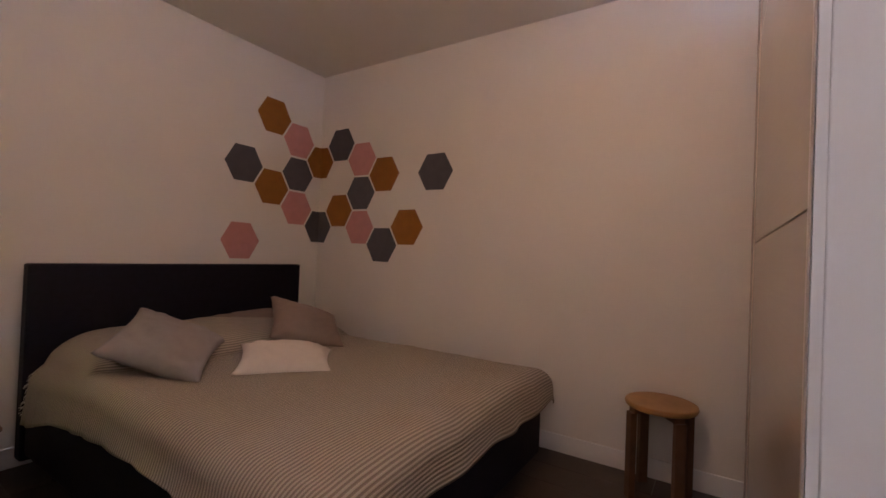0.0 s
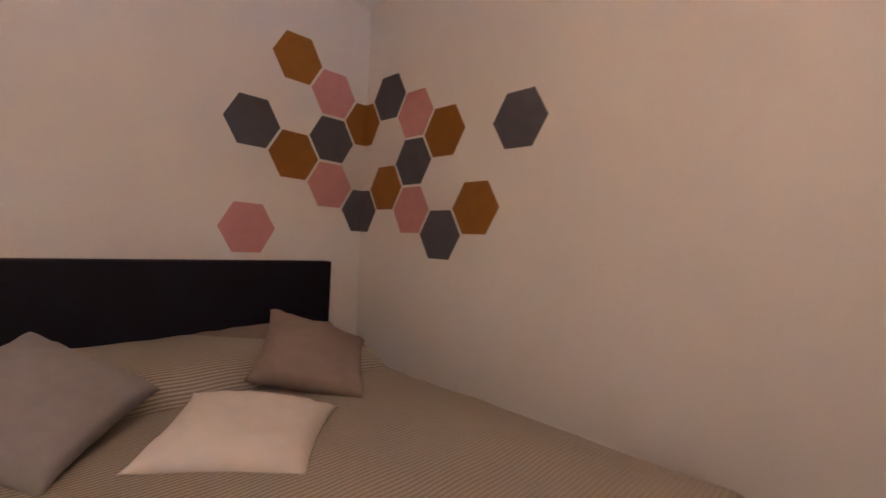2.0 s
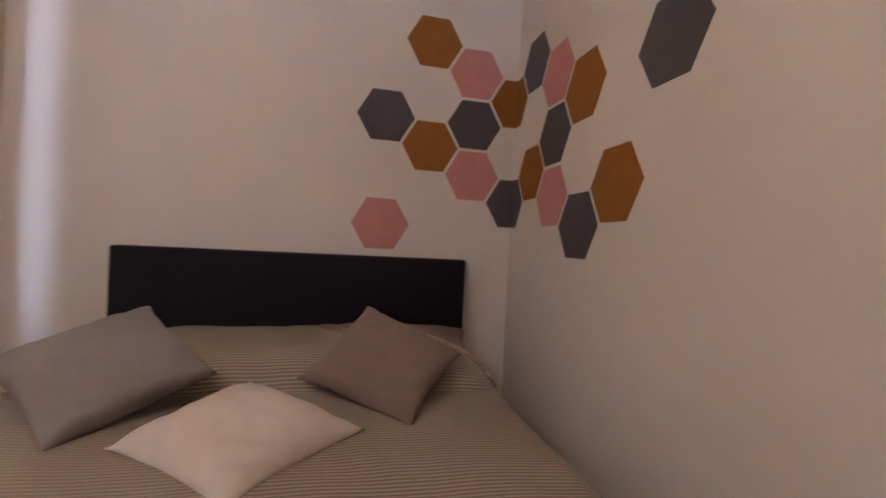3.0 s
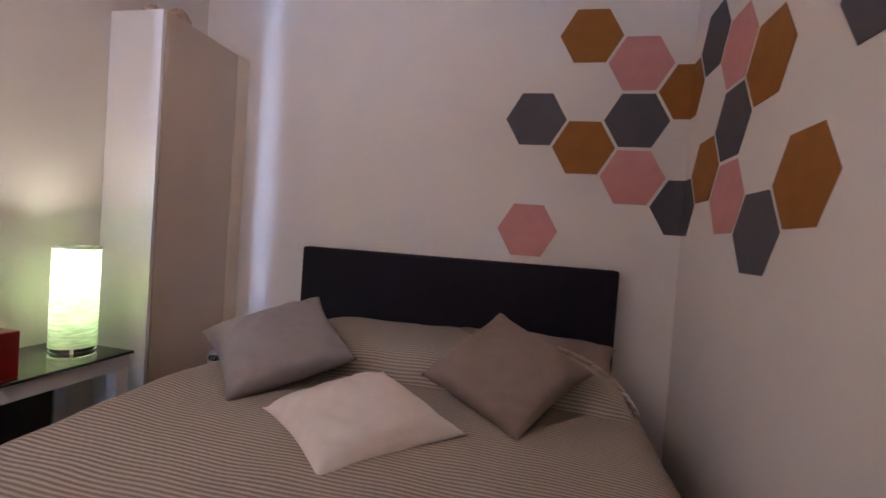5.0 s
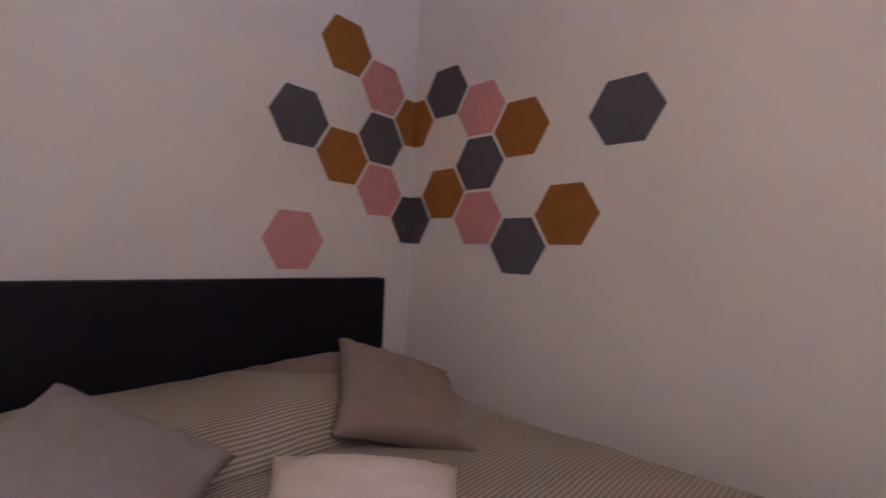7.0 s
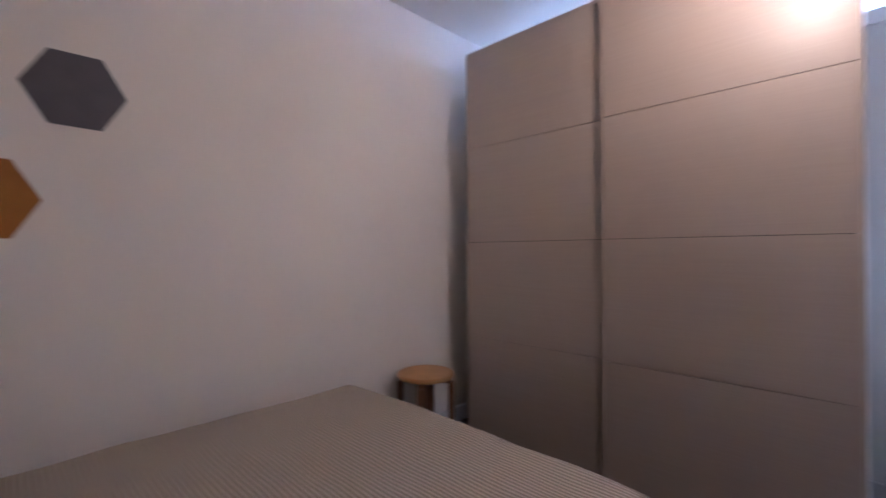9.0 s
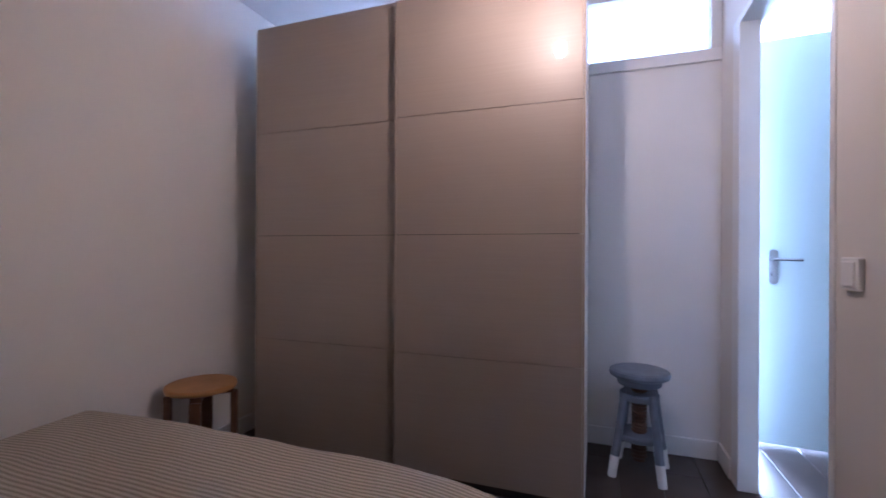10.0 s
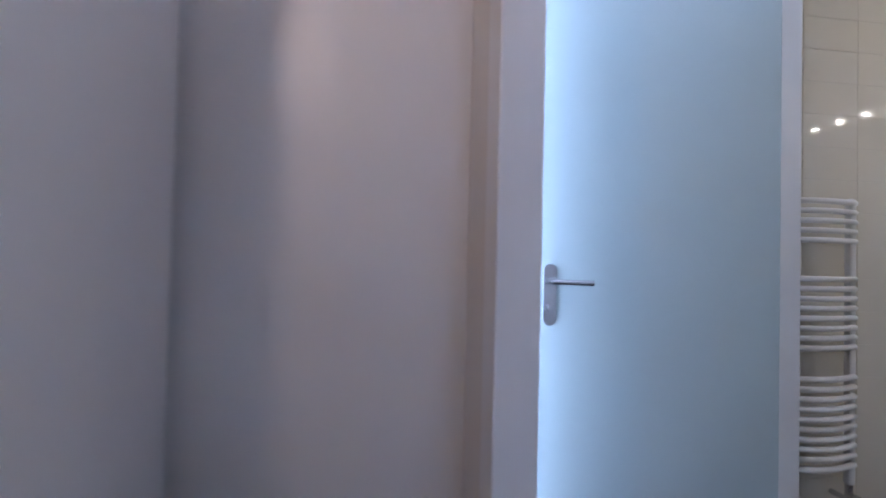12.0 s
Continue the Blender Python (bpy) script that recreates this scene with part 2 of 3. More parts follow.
# skirting
bm = box(WX + 0.001, WX + 0.013, SY, NY, 0, 0.10, 0.003)
solid("baseboard_west", bm, M_TRIM, "white painted baseboard along the bedroom wall", "baseboard", "structure")
bm = box(0.014, EX - 0.014, NY - 0.013, NY - 0.001, 0, 0.10, 0.003)
solid("baseboard_north", bm, M_TRIM, "white painted baseboard under the partition", "baseboard", "structure")
bm = box(EX - 0.013, EX - 0.001, DOOR_N + 0.035, NY - 0.014, 0, 0.10, 0.003)
solid("baseboard_east", bm, M_TRIM, "short white baseboard beside the doorway", "baseboard", "structure")
bm = box(0.014, 2.24, 0.001, 0.013, 0, 0.10, 0.003)
solid("baseboard_south", bm, M_TRIM, "white painted baseboard behind the bed", "baseboard", "structure")

# doorway lining
door_frame = thing("door_1", "white painted door frame of the open doorway to the hall", "door frame", kind="structure")
part("jamb", box(EX - 0.004, EX + 0.080, DOOR_N - 0.068, DOOR_N + 0.03, 0, DOOR_TOP, 0.003), M_TRIM, door_frame)
part("jamb", box(EX - 0.004, EX + T + 0.004, DOOR_S - 0.03, DOOR_S, 0, DOOR_TOP, 0.003), M_TRIM, door_frame)
part("head", box(EX - 0.004, EX + T + 0.004, DOOR_S - 0.03, DOOR_N + 0.03, DOOR_TOP, DOOR_TOP + 0.03, 0.003), M_TRIM, door_frame)

# transom window over the partition
M_PANE = bpy.data.materials.new("clear_pane")
M_PANE.use_nodes = True
b = M_PANE.node_tree.nodes["Principled BSDF"]
b.inputs["Transmission Weight"].default_value = 1.0
b.inputs["Roughness"].default_value = 0.02
b.inputs["IOR"].default_value = 1.45
# Grey tint and roughness added to hold back daylight through the transom.
M_DIMPANE = bpy.data.materials.new("dimmed_pane")
M_DIMPANE.use_nodes = True
b = M_DIMPANE.node_tree.nodes["Principled BSDF"]
b.inputs["Base Color"].default_value = (0.42, 0.43, 0.45, 1)
b.inputs["Transmission Weight"].default_value = 1.0
b.inputs["Roughness"].default_value = 0.45
transom = thing("window_1", "transom window with white wooden frame", "window", kind="structure")
part("sill_rail", box(0.1, EX - 0.002, NY - 0.018, NY - 0.0005, 2.10, 2.166, 0.004), M_TRIM, transom)
part("sill", box(0.1, 2.547, NY + 0.0005, NY + T - 0.001, 2.101, 2.168, 0.002), M_TRIM, transom)
part("side_post", box(2.545, EX - 0.002, NY - 0.012, NY - 0.0005, 2.168, CEIL - 0.002, 0.004), M_TRIM, transom)
part("top_rail", box(0.1, 2.543, NY - 0.012, NY - 0.0005, 2.505, CEIL - 0.002, 0.004), M_TRIM, transom)
pane = part("pane", box(0.101, 2.547, NY + 0.05, NY + 0.056, 2.169, 2.514), M_DIMPANE, transom)

# glass front of the living room
front = thing("window_2", "wide glass front of the living room with white frames", "window", kind="structure")
part("lower_rail", box(0, LIV_E, LIV_N, LIV_N + 0.1, 0, 0.20), M_TRIM, front)
part("upper_rail", box(0, LIV_E, LIV_N, LIV_N + 0.1, 2.51, CEIL), M_TRIM, front)
for i in range(6):
    x = 0.04 + i * (LIV_E - 0.08) / 5
    part("post", box(x - 0.04, x + 0.04, LIV_N, LIV_N + 0.1, 0.20, 2.51), M_TRIM, front)
for i in range(5):
    x = 0.08 + i * (LIV_E - 0.08) / 5
    pane = part("pane", box(x, x + 1.40, LIV_N + 0.04, LIV_N + 0.048, 0.20, 2.51), M_PANE, front)
    pane.visible_shadow = False

# ---------------------------------------------------------------- hexagons painted over the corner
PITCH = 0.267
RAD = PITCH / 1.832
STEP = PITCH * math.sqrt(3) / 2
HEX_Z = 1.826


def hexagon(column, row, mat, label):
    """One hexagon on the unfolded walls: columns above 0 lie on the south wall, below 0 on the west wall."""
    bm = bmesh.new()
    u0, z0 = column * STEP, HEX_Z + row * PITCH
    ring = [(u0 + RAD * math.cos(math.pi / 3 * i), z0 + RAD * math.sin(math.pi / 3 * i)) for i in range(6)]
    if abs(column) < 0.3:
        ring = [(u0 + RAD, z0), (u0 + RAD / 2, z0 + RAD * 0.866), (0, z0 + RAD * 0.866), (u0 - RAD / 2, z0 + RAD * 0.866),
                (u0 - RAD, z0), (u0 - RAD / 2, z0 - RAD * 0.866), (0, z0 - RAD * 0.866), (u0 + RAD / 2, z0 - RAD * 0.866)]

    def lay(u, z, lift):
        return Vector((max(u, 0) + (lift if u <= 0 else 0), max(-u, 0) + (lift if u >= 0 else 0), z))

    wob = [random.uniform(-0.0015, 0.0015) for _ in ring]
    top = [bm.verts.new(lay(u, z + w, 0.0022)) for (u, z), w in zip(ring, wob)]
    low = [bm.verts.new(lay(u, z + w, 0.0004)) for (u, z), w in zip(ring, wob)]
    if len(ring) == 8:
        bm.faces.new([top[i] for i in (0, 1, 2, 6, 7)])
        bm.faces.new([top[i] for i in (2, 3, 4, 5, 6)])
    else:
        bm.faces.new(top)
    for i in range(len(ring)):
        j = (i + 1) % len(ring)
        bm.faces.new((top[i], top[j], low[j], low[i]))
    ob = solid("wall_hexagon", bm, mat, label, "wall decoration")
    ob["group"] = "hexagons over the corner"
    return ob


OCHRE, PINK, GREY = (M_HOCHRE, "ochre painted hexagon on the off-white wall"), (M_HPINK, "dusty pink painted hexagon on the off-white wall"), (M_HGREY, "dark grey painted hexagon on the off-white wall")
for column, row, (mat, text) in ((2, 1, OCHRE), (1, 0.5, PINK), (3, -0.5, GREY), (2, -1, OCHRE), (1, -0.5, GREY), (1, -1.5, PINK),
                                 (-1, 0.5, GREY), (-2, 0, PINK), (-3, -0.5, OCHRE), (-2, -1, GREY), (-1, -1.5, OCHRE), (-2, -2, PINK), (-3, -2.5, GREY), (-4, -2, OCHRE)):
    hexagon(column, row, mat, text)
hexagon(0, 0, M_HOCHRE, "ochre painted hexagon folded round the room corner")
hexagon(0, -2, M_HGREY, "dark grey painted hexagon folded round the room corner")
hexagon(0.698 / STEP, (1.148 - HEX_Z) / PITCH, M_HPINK, "single dusty pink hexagon above the headboard")
hexagon(-1.157 / STEP, (1.680 - HEX_Z) / PITCH, M_HGREY, "single dark grey hexagon apart from the others")

# ---------------------------------------------------------------- wardrobe
W_L, W_R, W_B, W_TOP = 0.205, 1.937, 3.62, 2.31
wardrobe = thing("wardrobe", "tall greige wardrobe with two glossy sliding doors", "wardrobe")
body = box(W_L, W_L + 0.018, 2.975, W_B, 0.0, W_TOP)
box(W_L + 0.018, W_R - 0.018, 3.03, W_B, 0.0, 0.06, bm=body)
box(W_L + 0.018, W_R - 0.018, 2.975, W_B, W_TOP - 0.03, W_TOP, bm=body)
box(W_L + 0.018, W_R - 0.018, W_B - 0.01, W_B, 0.06, W_TOP - 0.03, bm=body)
part("body", body, M_WARDSIDE, wardrobe)
part("side_panel", box(W_R - 0.006, W_R + 0.0012, 2.9255, 2.9356, 0.02, W_TOP - 0.003, bm=box(W_R - 0.018, W_R + 0.0012, 2.9357, W_B, 0.0, W_TOP, 0.002)), M_WARDSIDE, wardrobe, "white side panel")
for x0, x1, yf in ((W_L, 1.10, 2.960), (1.066, W_R + 0.001, 2.924)):
    door = part("door", box(x0 + 0.004, x1 - 0.021, yf + 0.012, yf + 0.023, 0.045, W_TOP - 0.022), M_DARK, wardrobe, "sliding door of four greige panels")
    for k in range(4):
        lo, hi = 0.048 + k * 0.5605, 0.048 + (k + 1) * 0.5605
        bm = box(x0 + 0.010, x1 - 0.010, yf, yf + 0.011, lo + 0.0012, hi - 0.0012, 0.001)
        # panels never hang quite in one plane
        bmesh.ops.rotate(bm, verts=bm.verts, cent=(0, yf, (lo + hi) / 2), matrix=Matrix.Rotation(radians((-0.15, 0.06, -0.10, 0.05)[k]), 3, "X"))
        part("panel", bm, M_WARD, door)
    for xs, deep in ((x0, 0.0113), (x1 - 0.009, 0.0113 if x1 < W_R else 0.001)):
        part("edge_strip", box(xs, xs + 0.009, yf - 0.002, yf + deep, 0.045, W_TOP - 0.020, 0.001), M_STRIP, door)
part("floor_rail", box(W_L, W_R, 2.952, 3.0, 0.0, 0.035, 0.002), M_DARK, wardrobe, "dark floor rail")
part("top_rail", box(W_L, W_R - 0.02, 2.963, 2.974, W_TOP - 0.0195, W_TOP + 0.001, 0.002), M_WARD, wardrobe)

# ---------------------------------------------------------------- bed
BX0, BX1, BY1, BTOP = 0.275, 1.83, 2.10, 0.535
bed = thing("bed", "black double bed with a plain upholstered headboard", "bed")
part("headboard", box(BX0 - 0.002, BX1 + 0.003, 0.05, 0.13, 0.06, 0.985, 0.012, segments=3), M_BLACK, bed)
part("box_base", box(BX0 + 0.01, BX1 - 0.01, 0.132, BY1 - 0.02, 0.09, 0.40, 0.02, segments=3), M_BLACK, bed)
part("mattress", box(BX0 + 0.045, BX1 - 0.045, 0.135, BY1 - 0.06, 0.402, BTOP - 0.055, 0.03, segments=3), M_WHITE, bed)
for x in (BX0 + 0.1, BX1 - 0.1):
    for y in (0.3, BY1 - 0.14):
        part("leg", rod((x, y, 0), (x, y, 0.092), 0.028, n=20), M_CHROME, bed)


def spread_material():
    m = material("striped_bedspread", (0.5, 0.45, 0.38), 0.92)
    n, l = m.node_tree.nodes, m.node_tree.links
    bsdf = n["Principled BSDF"]
    uv = n.new("ShaderNodeUVMap")
    uv.uv_map = "cloth"
    sep = n.new("ShaderNodeSeparateXYZ")
    l.new(uv.outputs[0], sep.inputs[0])
    wob = n.new("ShaderNodeTexNoise")
    wob.inputs["Scale"].default_value = 3
    l.new(uv.outputs[0], wob.inputs["Vector"])
    add = n.new("ShaderNodeMath")
    add.operation = "MULTIPLY_ADD"
    add.inputs[1].default_value = 0.012
    l.new(wob.outputs["Fac"], add.inputs[0])
    l.new(sep.outputs["Y"], add.inputs[2])
    fr = n.new("ShaderNodeMath")
    fr.operation = "MULTIPLY"
    fr.inputs[1].default_value = 2 * math.pi / 0.0138
    l.new(add.outputs[0], fr.inputs[0])
    sine = n.new("ShaderNodeMath")
    sine.operation = "SINE"
    l.new(fr.outputs[0], sine.inputs[0])
    ramp = n.new("ShaderNodeValToRGB")
    ramp.color_ramp.elements[0].position, ramp.color_ramp.elements[1].position = 0.35, 0.65
    ramp.color_ramp.elements[0].color = (0.280, 0.236, 0.192, 1)
    ramp.color_ramp.elements[1].color = (0.495, 0.445, 0.370, 1)
    half = n.new("ShaderNodeMath")
    half.operation = "MULTIPLY_ADD"
    half.inputs[1].default_value, half.inputs[2].default_value = 0.5, 0.5
    l.new(sine.outputs[0], half.inputs[0])
    l.new(half.outputs[0], ramp.inputs["Fac"])
    grain = n.new("ShaderNodeTexNoise")
    grain.inputs["Scale"].default_value = 260
    l.new(uv.outputs[0], grain.inputs["Vector"])
    mix = n.new("ShaderNodeMix")
    mix.data_type, mix.blend_type = "RGBA", "MULTIPLY"
    mix.inputs[0].default_value = 0.35
    l.new(ramp.outputs["Color"], mix.inputs[6])
    l.new(grain.outputs["Color"], mix.inputs[7])
    l.new(mix.outputs[2], bsdf.inputs["Base Color"])
    bp = n.new("ShaderNodeBump")
    bp.inputs["Strength"].default_value = 0.6
    bp.inputs["Distance"].default_value = 0.003
    l.new(half.outputs[0], bp.inputs["Height"])
    l.new(bp.outputs["Normal"], bsdf.inputs["Normal"])
    return m


M_SPREAD = spread_material()


def hem_line(x):
    """The spread is drawn back from the head-end corner along this line."""
    return 0.20 + 1.0 * (0.66 - x) ** 1.0 if x < 0.66 else 0.20


def bedspread():
    r = 0.085
    half_w, cx = (BX1 - BX0) / 2 + 0.018, (BX0 + BX1) / 2 - 0.016
    y0, y1 = 0.14, BY1 + 0.015
    drop = 0.080
    nu, nv = 150, 180

    def fold(s, flat):
        """Arc length from the flat part's middle: how far out, how far down."""
        a = abs(s) - (flat - r)
        if a <= 0:
            return s, 0.0
        q = a / r
        if q < math.pi / 2:
            return math.copysign(flat - r + r * math.sin(q), s), r * (1 - math.cos(q))
        return math.copysign(flat, s), r + (a - r * math.pi / 2)

    bm = bmesh.new()
    uvs = {}
    grid, heights = [], []
    s_max = half_w - r + r * math.pi / 2 + drop
    t_max = (y1 - y0) - r + r * math.pi / 2 + drop
    for j in range(nv + 1):
        t = t_max * j / nv
        row = []
        for i in range(nu + 1):
            s = -s_max + 2 * s_max * i / nu
            ox, dx = fold(s, half_w)
            oy, dy = fold(t, y1 - y0)
            down = (dx ** 4 + dy ** 4) ** 0.25
            x, y = cx - ox, y0 + oy
            # sleeping pillows under the cloth, rumples and a slack hem
            hump = 0.0
            for px, pw, ph in ((0.72, 0.43, 0.112), (1.35, 0.42, 0.115)):
                e = max(0.0, 1 - ((x - px) / pw) ** 4) * max(0.0, 1 - ((y - 0.33) / 0.36) ** 4)
                hump += (ph * e ** 0.6) ** 3
            hump = hump ** (1 / 3)
            wave = 0.014 * noise.noise(Vector((x * 2.2, y * 2.2, 0.3))) + 0.005 * noise.noise(Vector((x * 7, y * 7, 2.0)))
            sag = -0.018 * math.exp(-((x - BX0) / 0.2) ** 2) + (0.045 * math.exp(-((y - 1.05) / 0.48) ** 2) - 0.012) * math.exp(-((BX1 - x) / 0.2) ** 2) + 0.010 * math.exp(-((BY1 - y) / 0.30) ** 2) - 0.04 * math.exp(-((x - BX1) ** 2 + (y - BY1) ** 2) / 0.04)
            z = BTOP + hump + wave + sag - down
            flap = max(0.0, down - r) / drop
            k = 0.009 * flap * math.sin((y if dx > dy else x) * 17 + 2.2 * noise.noise(Vector((x * 3, y * 3, 5))))
            if dx >= dy and dx > 0:
                x -= math.copysign(k, s) - math.copysign(0.015 * flap, -s)
            elif dy > 0:
                y += k + 0.015 * flap
            if s < 0:
                z -= 0.085 * flap * math.exp(-((y - 0.14) / 0.45) ** 2)
            if flap > 0.7:
                z += 0.03 * noise.noise(Vector((x * 1.7, y * 1.7, 9))) * (flap - 0.7) / 0.3
            if s < 0:
                y += 0.085 * min(1.0, max(0.0, (-ox - half_w + 0.22) / 0.22)) * math.exp(-((y - 0.14) / 0.28) ** 2)
            v = bm.verts.new((x, y, z))
            uvs[v] = (s, t)
            row.append(v)
        grid.append(row)
        heights.append([tuple(v.co) for v in row])
    # stripes keep their width where the cloth climbs over the pillows
    for i in range(nu + 1):
        start = max(j for j in range(nv + 1) if grid[j][i].co.y < 0.74)
        for j in range(start - 1, -1, -1):
            s, t = uvs[grid[j + 1][i]]
            uvs[grid[j][i]] = (uvs[grid[j][i]][0], t - (grid[j][i].co - grid[j + 1][i].co).length)
    layer = bm.loops.layers.uv.new("cloth")
    for j in range(nv):
        for i in range(nu):
            c = (grid[j][i].co + grid[j + 1][i + 1].co) / 2
            if c.x < 0.66 and c.y < hem_line(c.x):
                continue
            f = bm.faces.new((grid[j][i], grid[j][i + 1], grid[j + 1][i + 1], grid[j + 1][i]))
            for loop in f.loops:
                loop[layer].uv = uvs[loop.vert]
    ob = solid("bedspread", bm, M_SPREAD, "beige and cream finely striped cotton bedspread over the bed", "bedspread", smooth=True)
    mod = ob.modifiers.new("thickness", "SOLIDIFY")
    mod.thickness, mod.offset = 0.006, 1.0
    fringe = bmesh.new()
    rnd = random.Random(4)
    for v in [Vector(p) for p in heights[0]]:
        if v.x > 1.80 and v.z > 0.30:
            for k in range(3):
                p = v + Vector((rnd.uniform(0.004, 0.010), 0.004, rnd.uniform(-0.006, 0.006)))
                d = Vector((rnd.uniform(0.004, 0.016), -rnd.uniform(0.008, 0.03), -rnd.uniform(0.01, 0.03)))
                tube([p, p + d * 0.4 + Vector((0.002, 0, 0)), p + d * 0.7], 0.0011, 4, bm=fringe)
    part("fringe", fringe, M_WHITE, ob, "white cotton fringe")
    tops = [v for row in heights for v in row]

    def height(x, y):
        near = sorted(tops, key=lambda p: (p[0] - x) ** 2 + (p[1] - y) ** 2 - (0.01 * p[2]))[:5]
        return sum(p[2] for p in near) / 5
    return ob, height


spread, spread_height = bedspread()


def cushion(corners, thick, mat, label, seed, flange=0.0):
    """A scatter cushion stretched between four corners, bulging in the middle and pinched along its seams."""
    rnd = random.Random(seed)
    a, b, c, d = [Vector(p) for p in corners]
    up = ((b - a).cross(d - a)).normalized()
    if up.z < 0:
        up = -up
    n = 40
    bm = bmesh.new()
    off = Vector((rnd.uniform(0, 9), rnd.uniform(0, 9), 0))

    def at(u, v, side):
        bow_u, bow_v = 0.052 * (1 - (2 * u - 1) ** 2), 0.052 * (1 - (2 * v - 1) ** 2)
        uu, vv = 0.5 + (u - 0.5) * (1 - 2 * bow_v * abs(2 * u - 1) ** 3), 0.5 + (v - 0.5) * (1 - 2 * bow_u * abs(2 * v - 1) ** 3)
        pinch = 1.045 + 0.008 * (abs(2 * u - 1) * abs(2 * v - 1)) ** 4
        uu, vv = 0.5 + (uu - 0.5) * pinch, 0.5 + (vv - 0.5) * pinch
        p = (a * (1 - uu) + b * uu) * (1 - vv) + (d * (1 - uu) + c * uu) * vv
        fu, fv = [min(1.0, max(0.0, (c - flange) / (1 - 2 * flange))) for c in (u, v)]
        e = max(0.02 if flange else 0.0, (max(0.0, 1 - (2 * fu - 1) ** 2) * max(0.0, 1 - (2 * fv - 1) ** 2)) ** 0.38)
        w = 0.016 * noise.noise(Vector((u * 3, v * 3, 1)) + off) + 0.005 * noise.noise(Vector((u * 8, v * 8, 4)) + off)
        q = (2 * u - 1) * (2 * v - 1)
        w += 0.012 * abs(q) * math.sin(22 * (u - v if q < 0 else u + v) + 3 * noise.noise(Vector((u * 4, v * 4, 7)) + off))
        return p + up * (side * thick / 2 * e + w * e)

    top = [[bm.verts.new(at(i / n, j / n, 1)) for i in range(n + 1)] for j in range(n + 1)]
    low = [[top[j][i] if i in (0, n) or j in (0, n) else bm.verts.new(at(i / n, j / n, -1)) for i in range(n + 1)] for j in range(n + 1)]
    for g, flip in ((top, False), (low, True)):
        for j in range(n):
            for i in range(n):
                q = [g[j][i], g[j][i + 1], g[j + 1][i + 1], g[j + 1][i]]
                bm.faces.new(q[::-1] if flip else q)
    return solid("cushion", bm, mat, label, "cushion", smooth=True)


cushion(((1.521, 0.523, 0.785), (1.247, 0.759, 0.63), (1.521, 1.046, 0.54), (1.803, 0.822, 0.675)), 0.15, M_GREY, "grey linen cushion leaning on the bed", 3)
cushion(((0.765, 0.472, 0.79), (0.438, 0.677, 0.66), (0.66, 1.0, 0.545), (0.981, 0.772, 0.615)), 0.145, M_TAUPE, "taupe linen cushion leaning on the bed", 5)
cushion(((1.137, 0.756, 0.59), (0.801, 1.042, 0.555), (1.069, 1.336, 0.54), (1.378, 1.065, 0.545)), 0.145, M_WHITE, "cream white cotton cushion lying on the bedspread", 8, 0.018)

sleeping = cushion(((0.98, 0.15, 0.645), (0.285, 0.15, 0.635), (0.30, 0.52, 0.535), (0.98, 0.50, 0.54)), 0.16, M_TAUPE, "taupe bed pillow half under the bedspread", 12)
sleeping.name = "bed_pillow"
sleeping["category"] = "pillow"
hem = bmesh.new()
line = []
for k in range(31):
    x = 0.70 - 0.44 * k / 30
    y = hem_line(x) - 0.004
    line.append(Vector((x, y, spread_height(x, y) + 0.015)))
for _ in range(4):
    line = [line[0]] + [(line[k - 1] + line[k] * 2 + line[k + 1]) / 4 for k in range(1, 30)] + [line[-1]]
for strand in (0, math.pi):
    pts = []
    for k in range(181):
        q = k / 180 * 30
        i = min(int(q), 29)
        p = line[i].lerp(line[i + 1], q - i)
        ang = k / 180 * 105 + strand
        pts.append(p + 0.0062 * Vector((math.cos(ang) * 0.7, math.cos(ang) * 0.7, math.sin(ang))))
    tube(pts, 0.0072, 7, bm=hem)
part("rope_hem", hem, M_ROPE, spread, "twisted beige rope hem", smooth=True)

# ---------------------------------------------------------------- stools
def birch_stool():
    st = thing("stool", "round birch wood stool beside the bed", "stool", pose(0.187, 2.628, 0, 0, 0, 38))
    part("seat", lathe([(0.149, 0.0), (0.156, 0.004), (0.159, 0.014), (0.156, 0.024), (0.149, 0.027)], 48, at=(0, 0, 0.423)), M_BIRCH, st, smooth=False)
    for k in range(4):
        ang = k * math.pi / 2
        bm = box(0.129, 0.158, -0.024, 0.024, 0, 0.40, 0.003)
        box(0.03, 0.144, -0.024, 0.024, 0.396, 0.4225, 0.003, bm=bm)
        bmesh.ops.rotate(bm, verts=bm.verts, matrix=Matrix.Rotation(ang, 3, "Z"))
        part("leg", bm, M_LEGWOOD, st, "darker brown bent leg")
    return st


